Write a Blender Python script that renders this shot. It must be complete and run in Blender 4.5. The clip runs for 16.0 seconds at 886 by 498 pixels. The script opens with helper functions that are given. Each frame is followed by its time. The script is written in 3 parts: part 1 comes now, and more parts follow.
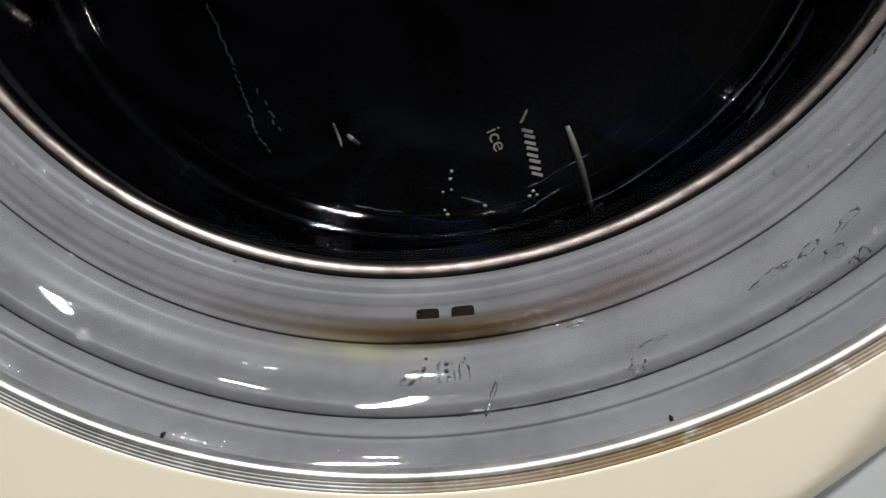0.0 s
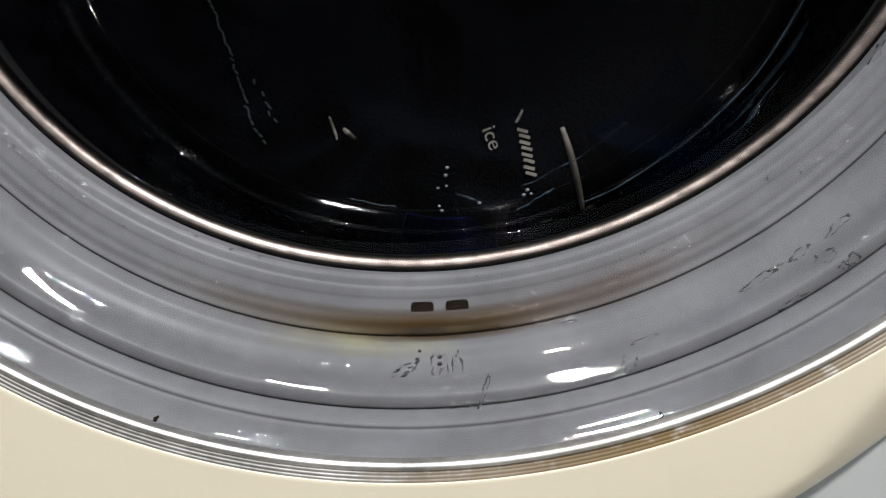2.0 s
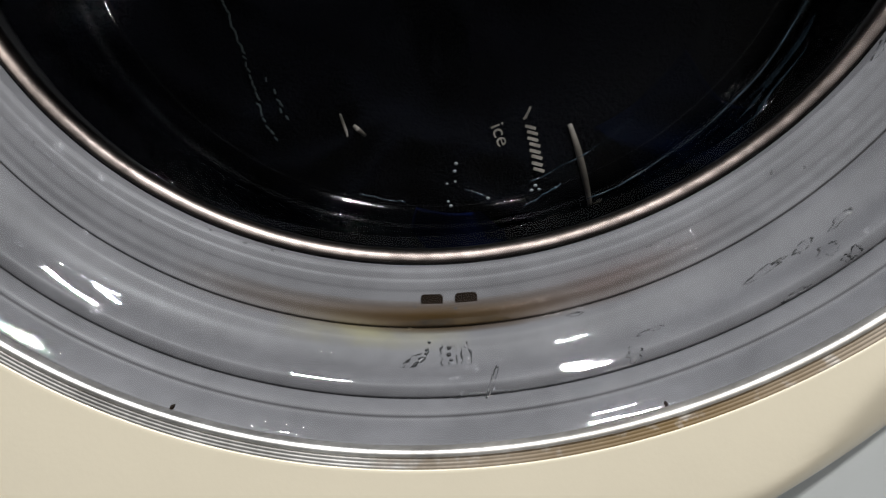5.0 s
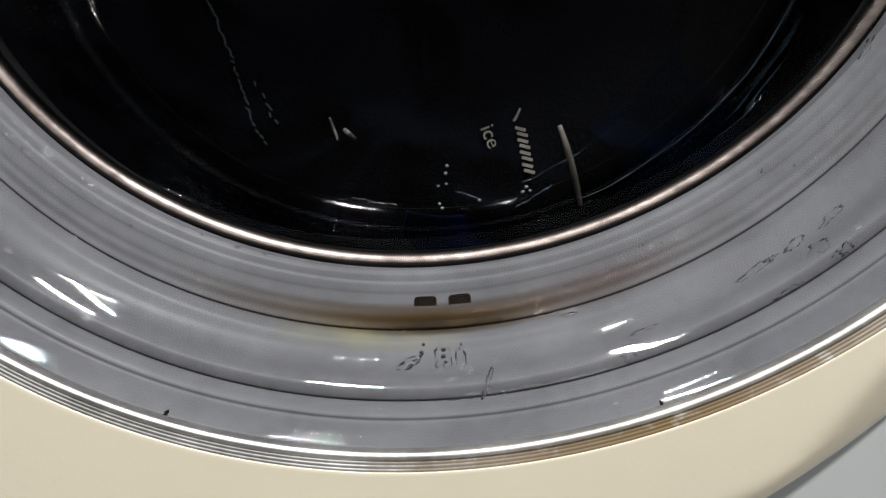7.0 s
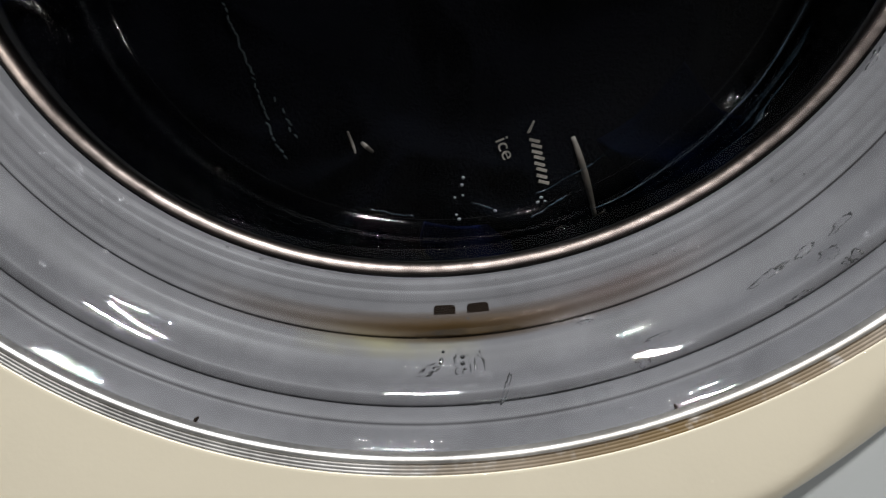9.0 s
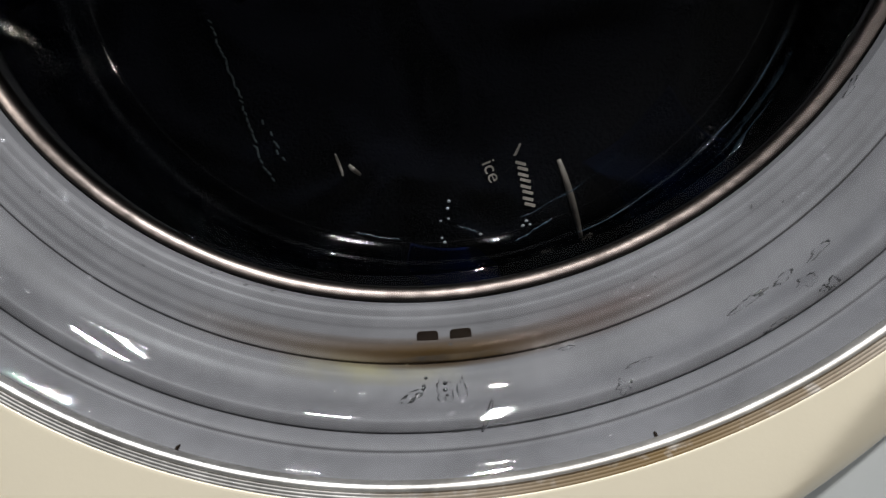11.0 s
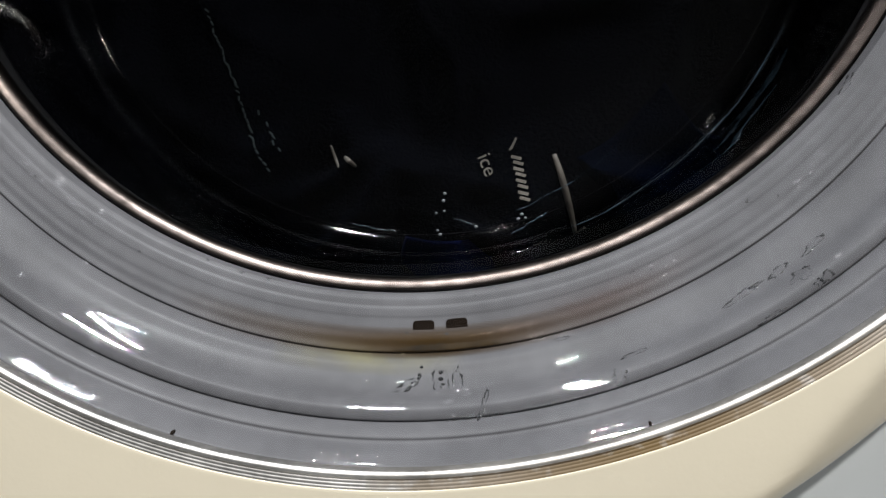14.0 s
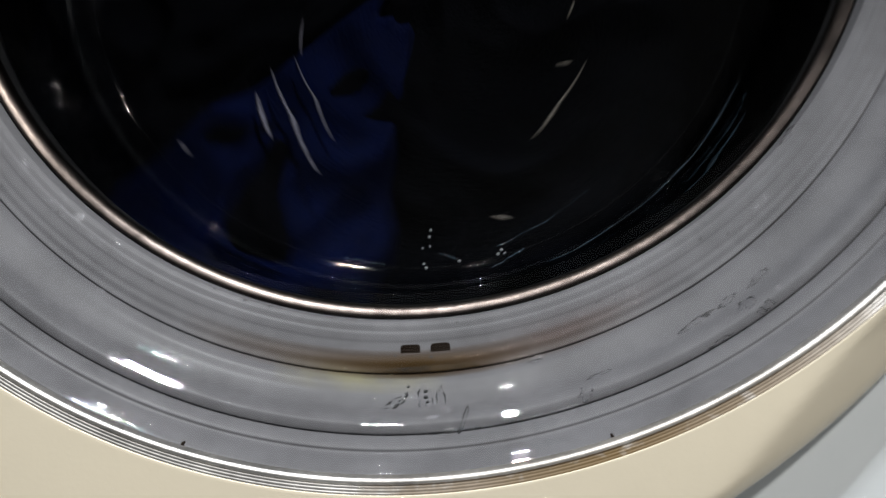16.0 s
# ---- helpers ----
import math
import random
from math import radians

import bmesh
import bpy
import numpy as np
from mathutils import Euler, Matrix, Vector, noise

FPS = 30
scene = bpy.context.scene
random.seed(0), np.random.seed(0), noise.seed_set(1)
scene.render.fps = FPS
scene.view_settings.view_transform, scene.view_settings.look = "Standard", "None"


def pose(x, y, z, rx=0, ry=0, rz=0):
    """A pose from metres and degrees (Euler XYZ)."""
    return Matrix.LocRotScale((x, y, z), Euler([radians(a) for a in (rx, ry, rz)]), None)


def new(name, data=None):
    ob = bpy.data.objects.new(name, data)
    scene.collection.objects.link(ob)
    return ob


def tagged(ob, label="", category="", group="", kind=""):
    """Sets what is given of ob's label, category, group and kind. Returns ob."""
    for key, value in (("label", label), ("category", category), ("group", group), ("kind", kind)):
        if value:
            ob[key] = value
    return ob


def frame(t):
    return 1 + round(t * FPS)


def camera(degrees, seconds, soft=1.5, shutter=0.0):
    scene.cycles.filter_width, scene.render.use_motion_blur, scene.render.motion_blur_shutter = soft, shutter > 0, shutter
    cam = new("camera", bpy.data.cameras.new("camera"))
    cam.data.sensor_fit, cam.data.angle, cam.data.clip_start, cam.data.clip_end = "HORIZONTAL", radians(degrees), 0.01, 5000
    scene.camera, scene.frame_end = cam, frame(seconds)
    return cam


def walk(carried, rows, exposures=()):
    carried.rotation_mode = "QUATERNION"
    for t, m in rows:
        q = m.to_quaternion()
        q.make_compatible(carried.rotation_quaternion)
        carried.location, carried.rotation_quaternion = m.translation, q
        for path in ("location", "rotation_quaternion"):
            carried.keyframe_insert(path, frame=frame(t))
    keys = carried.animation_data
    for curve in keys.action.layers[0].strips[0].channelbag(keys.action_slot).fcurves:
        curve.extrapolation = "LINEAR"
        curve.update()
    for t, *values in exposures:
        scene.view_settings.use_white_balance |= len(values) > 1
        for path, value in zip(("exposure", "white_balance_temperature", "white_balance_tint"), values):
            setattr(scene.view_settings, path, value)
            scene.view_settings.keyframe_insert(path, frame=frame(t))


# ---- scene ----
ZC = 0.45   # height of the drum's axis over the floor

# ---- camera ----
cam = camera(57.85, 16.0, soft=1.2, shutter=1.0)
# seconds, x, y, z from the drum's axis at the door's plane, yaw, pitch, roll
PATH = (
    (0.0, 0.0258, -0.1429, -0.1201, 5.45, -0.39, -1.36),
    (0.5, 0.0232, -0.1407, -0.1206, 4.56, -0.35, 0.35),
    (1.0, 0.0229, -0.1407, -0.1207, 4.67, -0.14, 0.64),
    (1.5, 0.0230, -0.1424, -0.1206, 4.73, 0.36, 0.57),
    (2.0, 0.0231, -0.1446, -0.1217, 4.26, -0.30, 0.40),
    (2.5, 0.0234, -0.1454, -0.1217, 4.43, 0.09, 0.59),
    (3.0, 0.0232, -0.1463, -0.1221, 4.68, -0.30, 0.52),
    (3.5, 0.0235, -0.1478, -0.1224, 4.92, -0.49, 0.46),
    (6.0, 0.0231, -0.1485, -0.1230, 4.84, -0.01, 0.41),
    (6.5, 0.0239, -0.1494, -0.1229, 5.34, 1.32, -0.24),
    (7.0, 0.0221, -0.1481, -0.1233, 4.01, -0.12, -0.25),
    (7.5, 0.0222, -0.1505, -0.1230, 5.14, 0.25, -0.28),
    (8.0, 0.0224, -0.1508, -0.1219, 4.94, 0.43, -0.96),
    (8.5, 0.0232, -0.1507, -0.1218, 4.61, 0.96, -1.28),
    (9.0, 0.0214, -0.1534, -0.1233, 4.97, 0.61, -0.75),
    (9.5, 0.0249, -0.1547, -0.1200, 4.44, 1.54, -2.87),
    (12.0, 0.0233, -0.1541, -0.1216, 4.50, 1.50, 0.55),
    (12.5, 0.0227, -0.1543, -0.1224, 4.09, 1.34, 0.36),
    (13.0, 0.0230, -0.1542, -0.1225, 4.25, 1.31, 0.08),
    (13.5, 0.0230, -0.1543, -0.1221, 3.95, 1.41, -0.10),
    (14.0, 0.0225, -0.1548, -0.1227, 3.83, 1.54, -0.04),
    (14.5, 0.0233, -0.1553, -0.1217, 3.98, 1.38, 0.08),
    (15.0, 0.0244, -0.1556, -0.1218, 4.35, 1.48, 0.20),
    (15.5, 0.0243, -0.1595, -0.1216, 4.03, 2.00, 0.26),
    (16.0, 0.0241, -0.1749, -0.1251, 2.87, 4.27, 0.26),
)


def view(x, y, z, yaw, pitch, roll):
    return pose(x, y, z + ZC, 0, 0, yaw) @ pose(0, 0, 0, pitch) @ pose(0, 0, 0, 0, -roll) @ pose(0, 0, 0, 90)


# the clip's camera darkens and brightens a little on its way
EXPOSURES = ((0.0, 0.95), (3.0, 1.00), (3.7, 0.94), (6.5, 0.84), (7.5, 0.89), (9.5, 0.74), (12.5, 0.90), (14.0, 0.90), (16.0, 0.80))
walk(cam, [(t, view(*r)) for t, *r in PATH], EXPOSURES)

# ---- light ----
world = bpy.data.worlds.new("world")
scene.world = world
world.use_nodes = True
world.node_tree.nodes["Background"].inputs[0].default_value = (0.02, 0.022, 0.025, 1)
world.node_tree.nodes["Background"].inputs[1].default_value = 0.3
CEIL = 2.40
# ceiling lights, the last two an added fill: x, y, width, depth, watts, colour
SPOTS = (
    (-0.060, -0.90, 0.090, 0.026, 16, (0.94, 0.97, 1.0)),
    (-0.060, -0.80, 0.090, 0.014, 9, (0.94, 0.97, 1.0)),
    (-0.292, -0.85, 0.030, 0.030, 0.6, (0.97, 0.98, 1.0)),
    (-0.374, -0.88, 0.008, 0.240, 5.0, (1.0, 0.98, 0.95)),
    (-0.99, -0.62, 0.040, 0.014, 0.4, (1.0, 0.97, 0.93)),
    (-0.99, -0.69, 0.040, 0.014, 0.4, (1.0, 0.97, 0.93)),
    (-0.99, -0.76, 0.040, 0.014, 0.4, (1.0, 0.97, 0.93)),
    (0.40, -0.58, 0.040, 0.012, 0.3, (1.0, 0.97, 0.93)),
    (0.40, -0.65, 0.040, 0.012, 0.3, (1.0, 0.97, 0.93)),
    # added fill from the right, with no known source
    (0.85, -1.90, 0.06, 0.06, 25, (1.0, 0.96, 0.91)),
    (0.85, -2.10, 0.06, 0.06, 25, (1.0, 0.96, 0.91)),
)
for sx, sy, sw, sd, watts, tint in SPOTS:
    data = bpy.data.lights.new("spot_light", "AREA")
    data.shape, data.size, data.size_y, data.energy, data.color = "RECTANGLE", sw, sd, watts, tint
    lamp = new("spot_light", data)
    lamp.matrix_world = pose(sx, sy, CEIL - 0.031)


# ---- materials ----
def material(name, color, rough=0.5, metal=0.0, vary=0.15, scale=30.0, bump=0.0, bump_scale=200.0, coat=0.0, tint=None, spec=0.5):
    """A principled surface whose colour drifts at two scales, with a fine relief."""
    m = bpy.data.materials.new(name)
    m.use_nodes = True
    n, l = m.node_tree.nodes, m.node_tree.links
    b = n["Principled BSDF"]
    b.inputs["Roughness"].default_value, b.inputs["Metallic"].default_value = rough, metal
    b.inputs["Coat Weight"].default_value, b.inputs["Coat Roughness"].default_value = coat, 0.20
    b.inputs["Specular IOR Level"].default_value = spec
    pos = n.new("ShaderNodeTexCoord")
    big, small = n.new("ShaderNodeTexNoise"), n.new("ShaderNodeTexNoise")
    for node, s in ((big, scale), (small, scale * 9)):
        node.inputs["Scale"].default_value, node.inputs["Detail"].default_value = s, 5
        l.new(pos.outputs["Object"], node.inputs["Vector"])
    add = n.new("ShaderNodeMath")
    add.operation = "MULTIPLY_ADD"
    add.inputs[1].default_value = 0.4
    l.new(small.outputs["Fac"], add.inputs[0])
    l.new(big.outputs["Fac"], add.inputs[2])
    ramp = n.new("ShaderNodeValToRGB")
    ramp.color_ramp.elements[0].position, ramp.color_ramp.elements[1].position = 0.45, 0.95
    lo = [c * (1 - vary) for c in color]
    hi = list(tint) if tint else [min(1, c * (1 + vary)) for c in color]
    ramp.color_ramp.elements[0].color, ramp.color_ramp.elements[1].color = (*lo, 1), (*hi, 1)
    l.new(add.outputs[0], ramp.inputs["Fac"])
    l.new(ramp.outputs["Color"], b.inputs["Base Color"])
    if bump:
        fine, node = n.new("ShaderNodeTexNoise"), n.new("ShaderNodeBump")
        fine.inputs["Scale"].default_value, fine.inputs["Detail"].default_value = bump_scale, 4
        l.new(pos.outputs["Object"], fine.inputs["Vector"])
        node.inputs["Strength"].default_value, node.inputs["Distance"].default_value = bump, 0.002
        l.new(fine.outputs["Fac"], node.inputs["Height"])
        l.new(node.outputs["Normal"], b.inputs["Normal"])
    return m


def glass_material(name, tint=(0.97, 0.98, 0.98), rough=0.012, ior=1.5, bump=0.0, bump_scale=60):
    m = bpy.data.materials.new(name)
    m.use_nodes = True
    n, l = m.node_tree.nodes, m.node_tree.links
    n.remove(n["Principled BSDF"])
    mix, fres, clear, gloss = (n.new("ShaderNode" + k) for k in ("MixShader", "Fresnel", "BsdfTransparent", "BsdfGlossy"))
    fres.inputs["IOR"].default_value = ior
    clear.inputs["Color"].default_value = (*tint, 1)
    gloss.inputs["Roughness"].default_value = rough
    l.new(fres.outputs[0], mix.inputs[0])
    l.new(clear.outputs[0], mix.inputs[1])
    l.new(gloss.outputs[0], mix.inputs[2])
    l.new(mix.outputs[0], n["Material Output"].inputs["Surface"])
    if bump:
        pos, fine, node = n.new("ShaderNodeTexCoord"), n.new("ShaderNodeTexNoise"), n.new("ShaderNodeBump")
        fine.inputs["Scale"].default_value = bump_scale
        l.new(pos.outputs["Object"], fine.inputs["Vector"])
        node.inputs["Strength"].default_value, node.inputs["Distance"].default_value = bump, 0.0005
        l.new(fine.outputs["Fac"], node.inputs["Height"])
        l.new(node.outputs["Normal"], gloss.inputs["Normal"])
    return m


CREAM = material("cream_plastic", (0.66, 0.60, 0.47), 0.32, vary=0.03, scale=12, bump=0.02, bump_scale=900)
PANEL = material("white_enamel", (0.62, 0.66, 0.68), 0.3, vary=0.03, scale=8)
RUBBER = material("grey_rubber", (0.128, 0.128, 0.138), 0.52, vary=0.22, scale=38, bump=0.05, bump_scale=420, spec=0.13, coat=0.025)
CHROME = material("chrome_trim", (0.50, 0.49, 0.475), 0.44, 1.0, vary=0.4, scale=60)
STEEL = material("drum_steel", (0.062, 0.051, 0.046), 0.28, 1.0, vary=0.7, scale=45, bump=0.22, bump_scale=50)
DRUM = material("dark_drum_steel", (0.12, 0.12, 0.125), 0.4, 1.0, vary=0.2, scale=25)
BLACK = material("black_jersey", (0.0013, 0.0015, 0.0024), 0.95, vary=0.5, scale=40, bump=0.5, bump_scale=700, spec=0.0)
NAVY = material("navy_cloth", (0.0010, 0.0030, 0.021), 0.8, vary=0.5, scale=40, bump=0.5, bump_scale=900, spec=0.02)
BLUE = material("blue_cloth", (0.0018, 0.0050, 0.036), 0.75, vary=0.5, scale=40, bump=0.5, bump_scale=900, spec=0.03)
# navy again, with the shade inside the drum put into the colour
NAVY_SHADED = material("shaded_navy_cloth", (0.0005, 0.0010, 0.0034), 0.85, vary=0.5, scale=40, bump=0.5, bump_scale=900, spec=0.0)
PRINT = material("white_print", (0.15, 0.135, 0.12), 0.6, vary=0.4, scale=220)
THREAD = material("teal_thread", (0.014, 0.025, 0.030), 0.7, vary=0.3, scale=220)
GLASS = glass_material("clear_glass", rough=0.008)
GLASS_BACK = glass_material("clear_glass_outside", rough=0.03, ior=1.14, bump=0.05, bump_scale=120)
WATER = bpy.data.materials.new("clear_water")
WATER.use_nodes = True
_b = WATER.node_tree.nodes["Principled BSDF"]
_b.inputs["Base Color"].default_value = (0.97, 0.98, 0.98, 1)
_b.inputs["Transmission Weight"].default_value, _b.inputs["Roughness"].default_value, _b.inputs["IOR"].default_value = 1.0, 0.02, 1.33
FILM = glass_material("thin_water_film", (0.97, 0.97, 0.975), 0.05, 1.5)
# water line with the light it catches put into a bluish colour
TRAIL = material("glint_tinted_water_line", (0.020, 0.034, 0.048), 0.22, vary=0.8, scale=150)
# water bead whose lamp glint is put into a pale colour
BEAD = material("glint_pale_water_bead", (0.26, 0.28, 0.30), 0.08, vary=0.5, scale=300)
# dark that bent light gives water rims and bubbles, as a plain colour
WATER_DARK = material("dark_refraction_tint", (0.035, 0.036, 0.038), 0.12, vary=0.5, scale=300)
PAINT = material("room_paint", (0.045, 0.048, 0.052), 0.8, vary=0.08, scale=3)
CEILING = material("ceiling_paint", (0.55, 0.57, 0.60), 0.85, vary=0.05, scale=3)
TILE = material("floor_tile", (0.17, 0.17, 0.17), 0.4, vary=0.15, scale=4)
# dark for the shade in slots and nicks, and for the machine's feet
SHADE_FOOT = material("slot_shade_and_dark_feet", (0.016, 0.011, 0.008), 0.9, vary=0.5, scale=300, spec=0.05)


def formula(m, make):
    """Small helper for masks: gives x, z, radius and a noise of the object's own space, and a function that adds a math node."""
    n, l = m.node_tree.nodes, m.node_tree.links
    pos, sep = n.new("ShaderNodeTexCoord"), n.new("ShaderNodeSeparateXYZ")
    l.new(pos.outputs["Object"], sep.inputs[0])

    def calc(op, a, b=0.0, c=0.0, clamp=False):
        node = n.new("ShaderNodeMath")
        node.operation, node.use_clamp = op, clamp
        for k, v in enumerate((a, b, c)):
            if isinstance(v, (int, float)):
                node.inputs[k].default_value = v
            else:
                l.new(v, node.inputs[k])
        return node.outputs[0]

    def cloud(scale, detail=5):
        node = n.new("ShaderNodeTexNoise")
        node.inputs["Scale"].default_value, node.inputs["Detail"].default_value = scale, detail
        l.new(pos.outputs["Object"], node.inputs["Vector"])
        return node.outputs["Fac"]

    x, z = sep.outputs[0], sep.outputs[2]
    radius = calc("SQRT", calc("ADD", calc("MULTIPLY", x, x), calc("MULTIPLY", z, z)))
    make(n, l, calc, cloud, x, z, radius)


def stain(m, mask, color, rough=None):
    """Lays a stain of a colour over what the surface already has."""
    n, l = m.node_tree.nodes, m.node_tree.links
    b = n["Principled BSDF"]
    mix = n.new("ShaderNodeMix")
    mix.data_type = "RGBA"
    l.new(mask, mix.inputs[0])
    l.new(b.inputs["Base Color"].links[0].from_socket, mix.inputs[6])
    mix.inputs[7].default_value = (*color, 1)
    l.new(mix.outputs[2], b.inputs["Base Color"])


def rubber_stains(n, l, calc, cloud, x, z, radius):
    def hump(v, mid, half):
        return calc("SUBTRACT", 1, calc("ABSOLUTE", calc("DIVIDE", calc("SUBTRACT", v, mid), half)), clamp=True)
    low = calc("LESS_THAN", z, 0)
    # pale soap residue, then brown scum in the fold, then the dark core by the slots
    pale = calc("MULTIPLY", calc("POWER", hump(x, -0.007, 0.022), 0.7), calc("POWER", hump(radius, 0.1424, 0.0040), 0.7))
    stain(RUBBER, calc("MULTIPLY", low, calc("MULTIPLY", pale, calc("MULTIPLY_ADD", cloud(160), 2.6, -0.5, clamp=True), clamp=True)), (0.20, 0.19, 0.12))
    wide = calc("MULTIPLY", calc("POWER", hump(x, 0.006, 0.060), 0.8), calc("POWER", hump(radius, 0.1392, 0.0034), 0.45))
    stain(RUBBER, calc("MULTIPLY", low, calc("MULTIPLY", wide, calc("MULTIPLY_ADD", cloud(200), 2.6, 0.3, clamp=True), clamp=True)), (0.070, 0.043, 0.019))
    deep = calc("MULTIPLY", calc("POWER", hump(x, 0.008, 0.028), 0.7), calc("POWER", hump(radius, 0.1399, 0.0030), 0.6))
    stain(RUBBER, calc("MULTIPLY", low, calc("MULTIPLY", deep, calc("MULTIPLY_ADD", cloud(150), 3.4, -0.5, clamp=True), clamp=True)), (0.046, 0.027, 0.009))
    core = calc("MULTIPLY", calc("POWER", hump(x, 0.0095, 0.018), 0.6), calc("POWER", hump(radius, 0.1410, 0.0020), 0.5))
    stain(RUBBER, calc("MULTIPLY", low, calc("MULTIPLY", core, calc("MULTIPLY_ADD", cloud(260), 4.0, -0.9, clamp=True), clamp=True)), (0.030, 0.018, 0.007))
    # the residue is dull where the rubber is wet and smooth
    b = n["Principled BSDF"]
    dull = calc("MULTIPLY", low, wide, clamp=True)
    l.new(calc("MULTIPLY_ADD", dull, -0.10, 0.13), b.inputs["Specular IOR Level"])
    l.new(calc("MULTIPLY_ADD", dull, -0.02, 0.025), b.inputs["Coat Weight"])
    # reddish film further round and dark specks of mould
    film = calc("MULTIPLY", hump(x, 0.045, 0.030), hump(radius, 0.1375, 0.0060))
    stain(RUBBER, calc("MULTIPLY", low, calc("MULTIPLY", film, cloud(120), clamp=True)), (0.075, 0.050, 0.046))
    mould = calc("GREATER_THAN", cloud(330, 2), 0.735)
    stain(RUBBER, calc("MULTIPLY", mould, calc("LESS_THAN", radius, 0.1415)), (0.055, 0.055, 0.058))


def trim_grime(n, l, calc, cloud, x, z, radius):
    along = calc("SUBTRACT", 1, calc("ABSOLUTE", calc("DIVIDE", calc("SUBTRACT", x, 0.052), 0.055)), clamp=True)
    low = calc("MULTIPLY", calc("LESS_THAN", z, 0), calc("MULTIPLY_ADD", calc("GREATER_THAN", radius, 0.1630), 0.75, 0.25))
    mask = calc("MULTIPLY", low, calc("MULTIPLY", calc("POWER", along, 0.3), calc("MULTIPLY_ADD", cloud(180), 5.0, -1.3, clamp=True), clamp=True))
    stain(CHROME, mask, (0.150, 0.096, 0.036))
    b = n["Principled BSDF"]
    l.new(calc("SUBTRACT", 1, mask, clamp=True), b.inputs["Metallic"])


formula(RUBBER, rubber_stains)
formula(CHROME, trim_grime)


# ---- builders ----
def part(name, bm, mat, parent=None, label="", smooth=True):
    me = bpy.data.meshes.new(name)
    bm.normal_update()
    if smooth:
        for f in bm.faces:
            f.smooth = len(f.verts) < 7
    bm.to_mesh(me)
    bm.free()
    me.materials.append(mat)
    ob = new(name, me)
    if parent:
        ob.parent = parent
    return tagged(ob, label)


def lathe(profile, n=240, closed=False):
    """Turns a profile of (radius, depth) round the drum's axis; angle 0 points down."""
    bm = bmesh.new()
    rings = []
    for r, y in profile:
        if r < 1e-6:
            rings.append([bm.verts.new((0, y, 0))] * n)
        else:
            rings.append([bm.verts.new((r * math.sin(2 * math.pi * i / n), y, -r * math.cos(2 * math.pi * i / n))) for i in range(n)])
    pairs = list(zip(rings, rings[1:])) + ([(rings[-1], rings[0])] if closed else [])
    for a, b in pairs:
        for i in range(n):
            j = (i + 1) % n
            vs = [a[i], b[i], b[j], a[j]]
            vs = [v for k, v in enumerate(vs) if v not in vs[:k]]
            if len(vs) > 2:
                bm.faces.new(vs)
    return bm


def box(bm, lo, hi):
    v = [bm.verts.new((x, y, z)) for x in (lo[0], hi[0]) for y in (lo[1], hi[1]) for z in (lo[2], hi[2])]
    for q in ((0, 1, 3, 2), (4, 6, 7, 5), (0, 4, 5, 1), (2, 3, 7, 6), (0, 2, 6, 4), (1, 5, 7, 3)):
        bm.faces.new([v[i] for i in q])
    return bm


def slab(name, lo, hi, mat, label, category="wall"):
    return tagged(part(name, box(bmesh.new(), lo, hi), mat, smooth=False), label, category, kind="structure")


def spline(points, steps=10):
    """A smooth row of (radius, depth) through a few of them."""
    out = []
    p = [points[0], *points, points[-1]]
    for i in range(1, len(p) - 2):
        for k in range(steps):
            t = k / steps
            out.append(tuple(0.5 * (2 * p[i][c] + (p[i + 1][c] - p[i - 1][c]) * t
                       + (2 * p[i - 1][c] - 5 * p[i][c] + 4 * p[i + 1][c] - p[i + 2][c]) * t * t
                       + (3 * p[i][c] - p[i - 1][c] - 3 * p[i + 1][c] + p[i + 2][c]) * t ** 3) for c in (0, 1)))
    return out + [points[-1]]


def spot(r, deg, y):
    """The place at a radius and an angle from straight down, seen from the axis."""
    a = radians(deg)
    return Vector((r * math.sin(a), y, -r * math.cos(a)))


# ---- room ----
# unseen room closed round the machine; dark walls keep the glass's reflections black
slab("floor", (-1.6, -3.6, -0.10), (1.6, 0.9, 0.0), TILE, "unseen grey tiled room floor", "floor")
slab("ceiling", (-1.6, -3.6, CEIL), (1.6, 0.9, CEIL + 0.1), CEILING, "unseen plain painted ceiling", "ceiling")
slab("wall_back", (-1.6, 0.8, 0.0), (1.6, 0.9, CEIL), PAINT, "unseen plain painted wall behind the washing machine")
slab("wall_front", (-1.6, -3.7, 0.0), (1.6, -3.6, CEIL), PAINT, "unseen plain painted wall facing the washing machine")
slab("wall_west", (-1.7, -3.7, 0.0), (-1.6, 0.9, CEIL), PAINT, "unseen plain painted side wall")
slab("wall_east", (1.6, -3.7, 0.0), (1.7, 0.9, CEIL), PAINT, "unseen plain painted side wall")


def ceiling_spot(x, y, w, d):
    top = tagged(new("ceiling_light"), "small white ceiling light, unseen, switched on", "ceiling light", "ceiling spots")
    top.matrix_world = pose(x, y, CEIL)
    bm = bmesh.new()
    a, b, t = w / 2 + 0.012, d / 2 + 0.012, 0.010
    for lo, hi in (((-a, -b, -0.035), (-a + t, b, -0.001)), ((a - t, -b, -0.035), (a, b, -0.001)),
                   ((-a + t, -b, -0.035), (a - t, -b + t, -0.001)), ((-a + t, b - t, -0.035), (a - t, b, -0.001))):
        box(bm, lo, hi)
    box(bm, (-a + t, -b + t, -0.02), (a - t, b - t, -0.001))
    part("housing", bm, PANEL, top, smooth=False)


# the two added fill lights get a housing as well
for sx, sy, sw, sd, watts, tint in SPOTS:
    ceiling_spot(sx, sy, sw, sd)

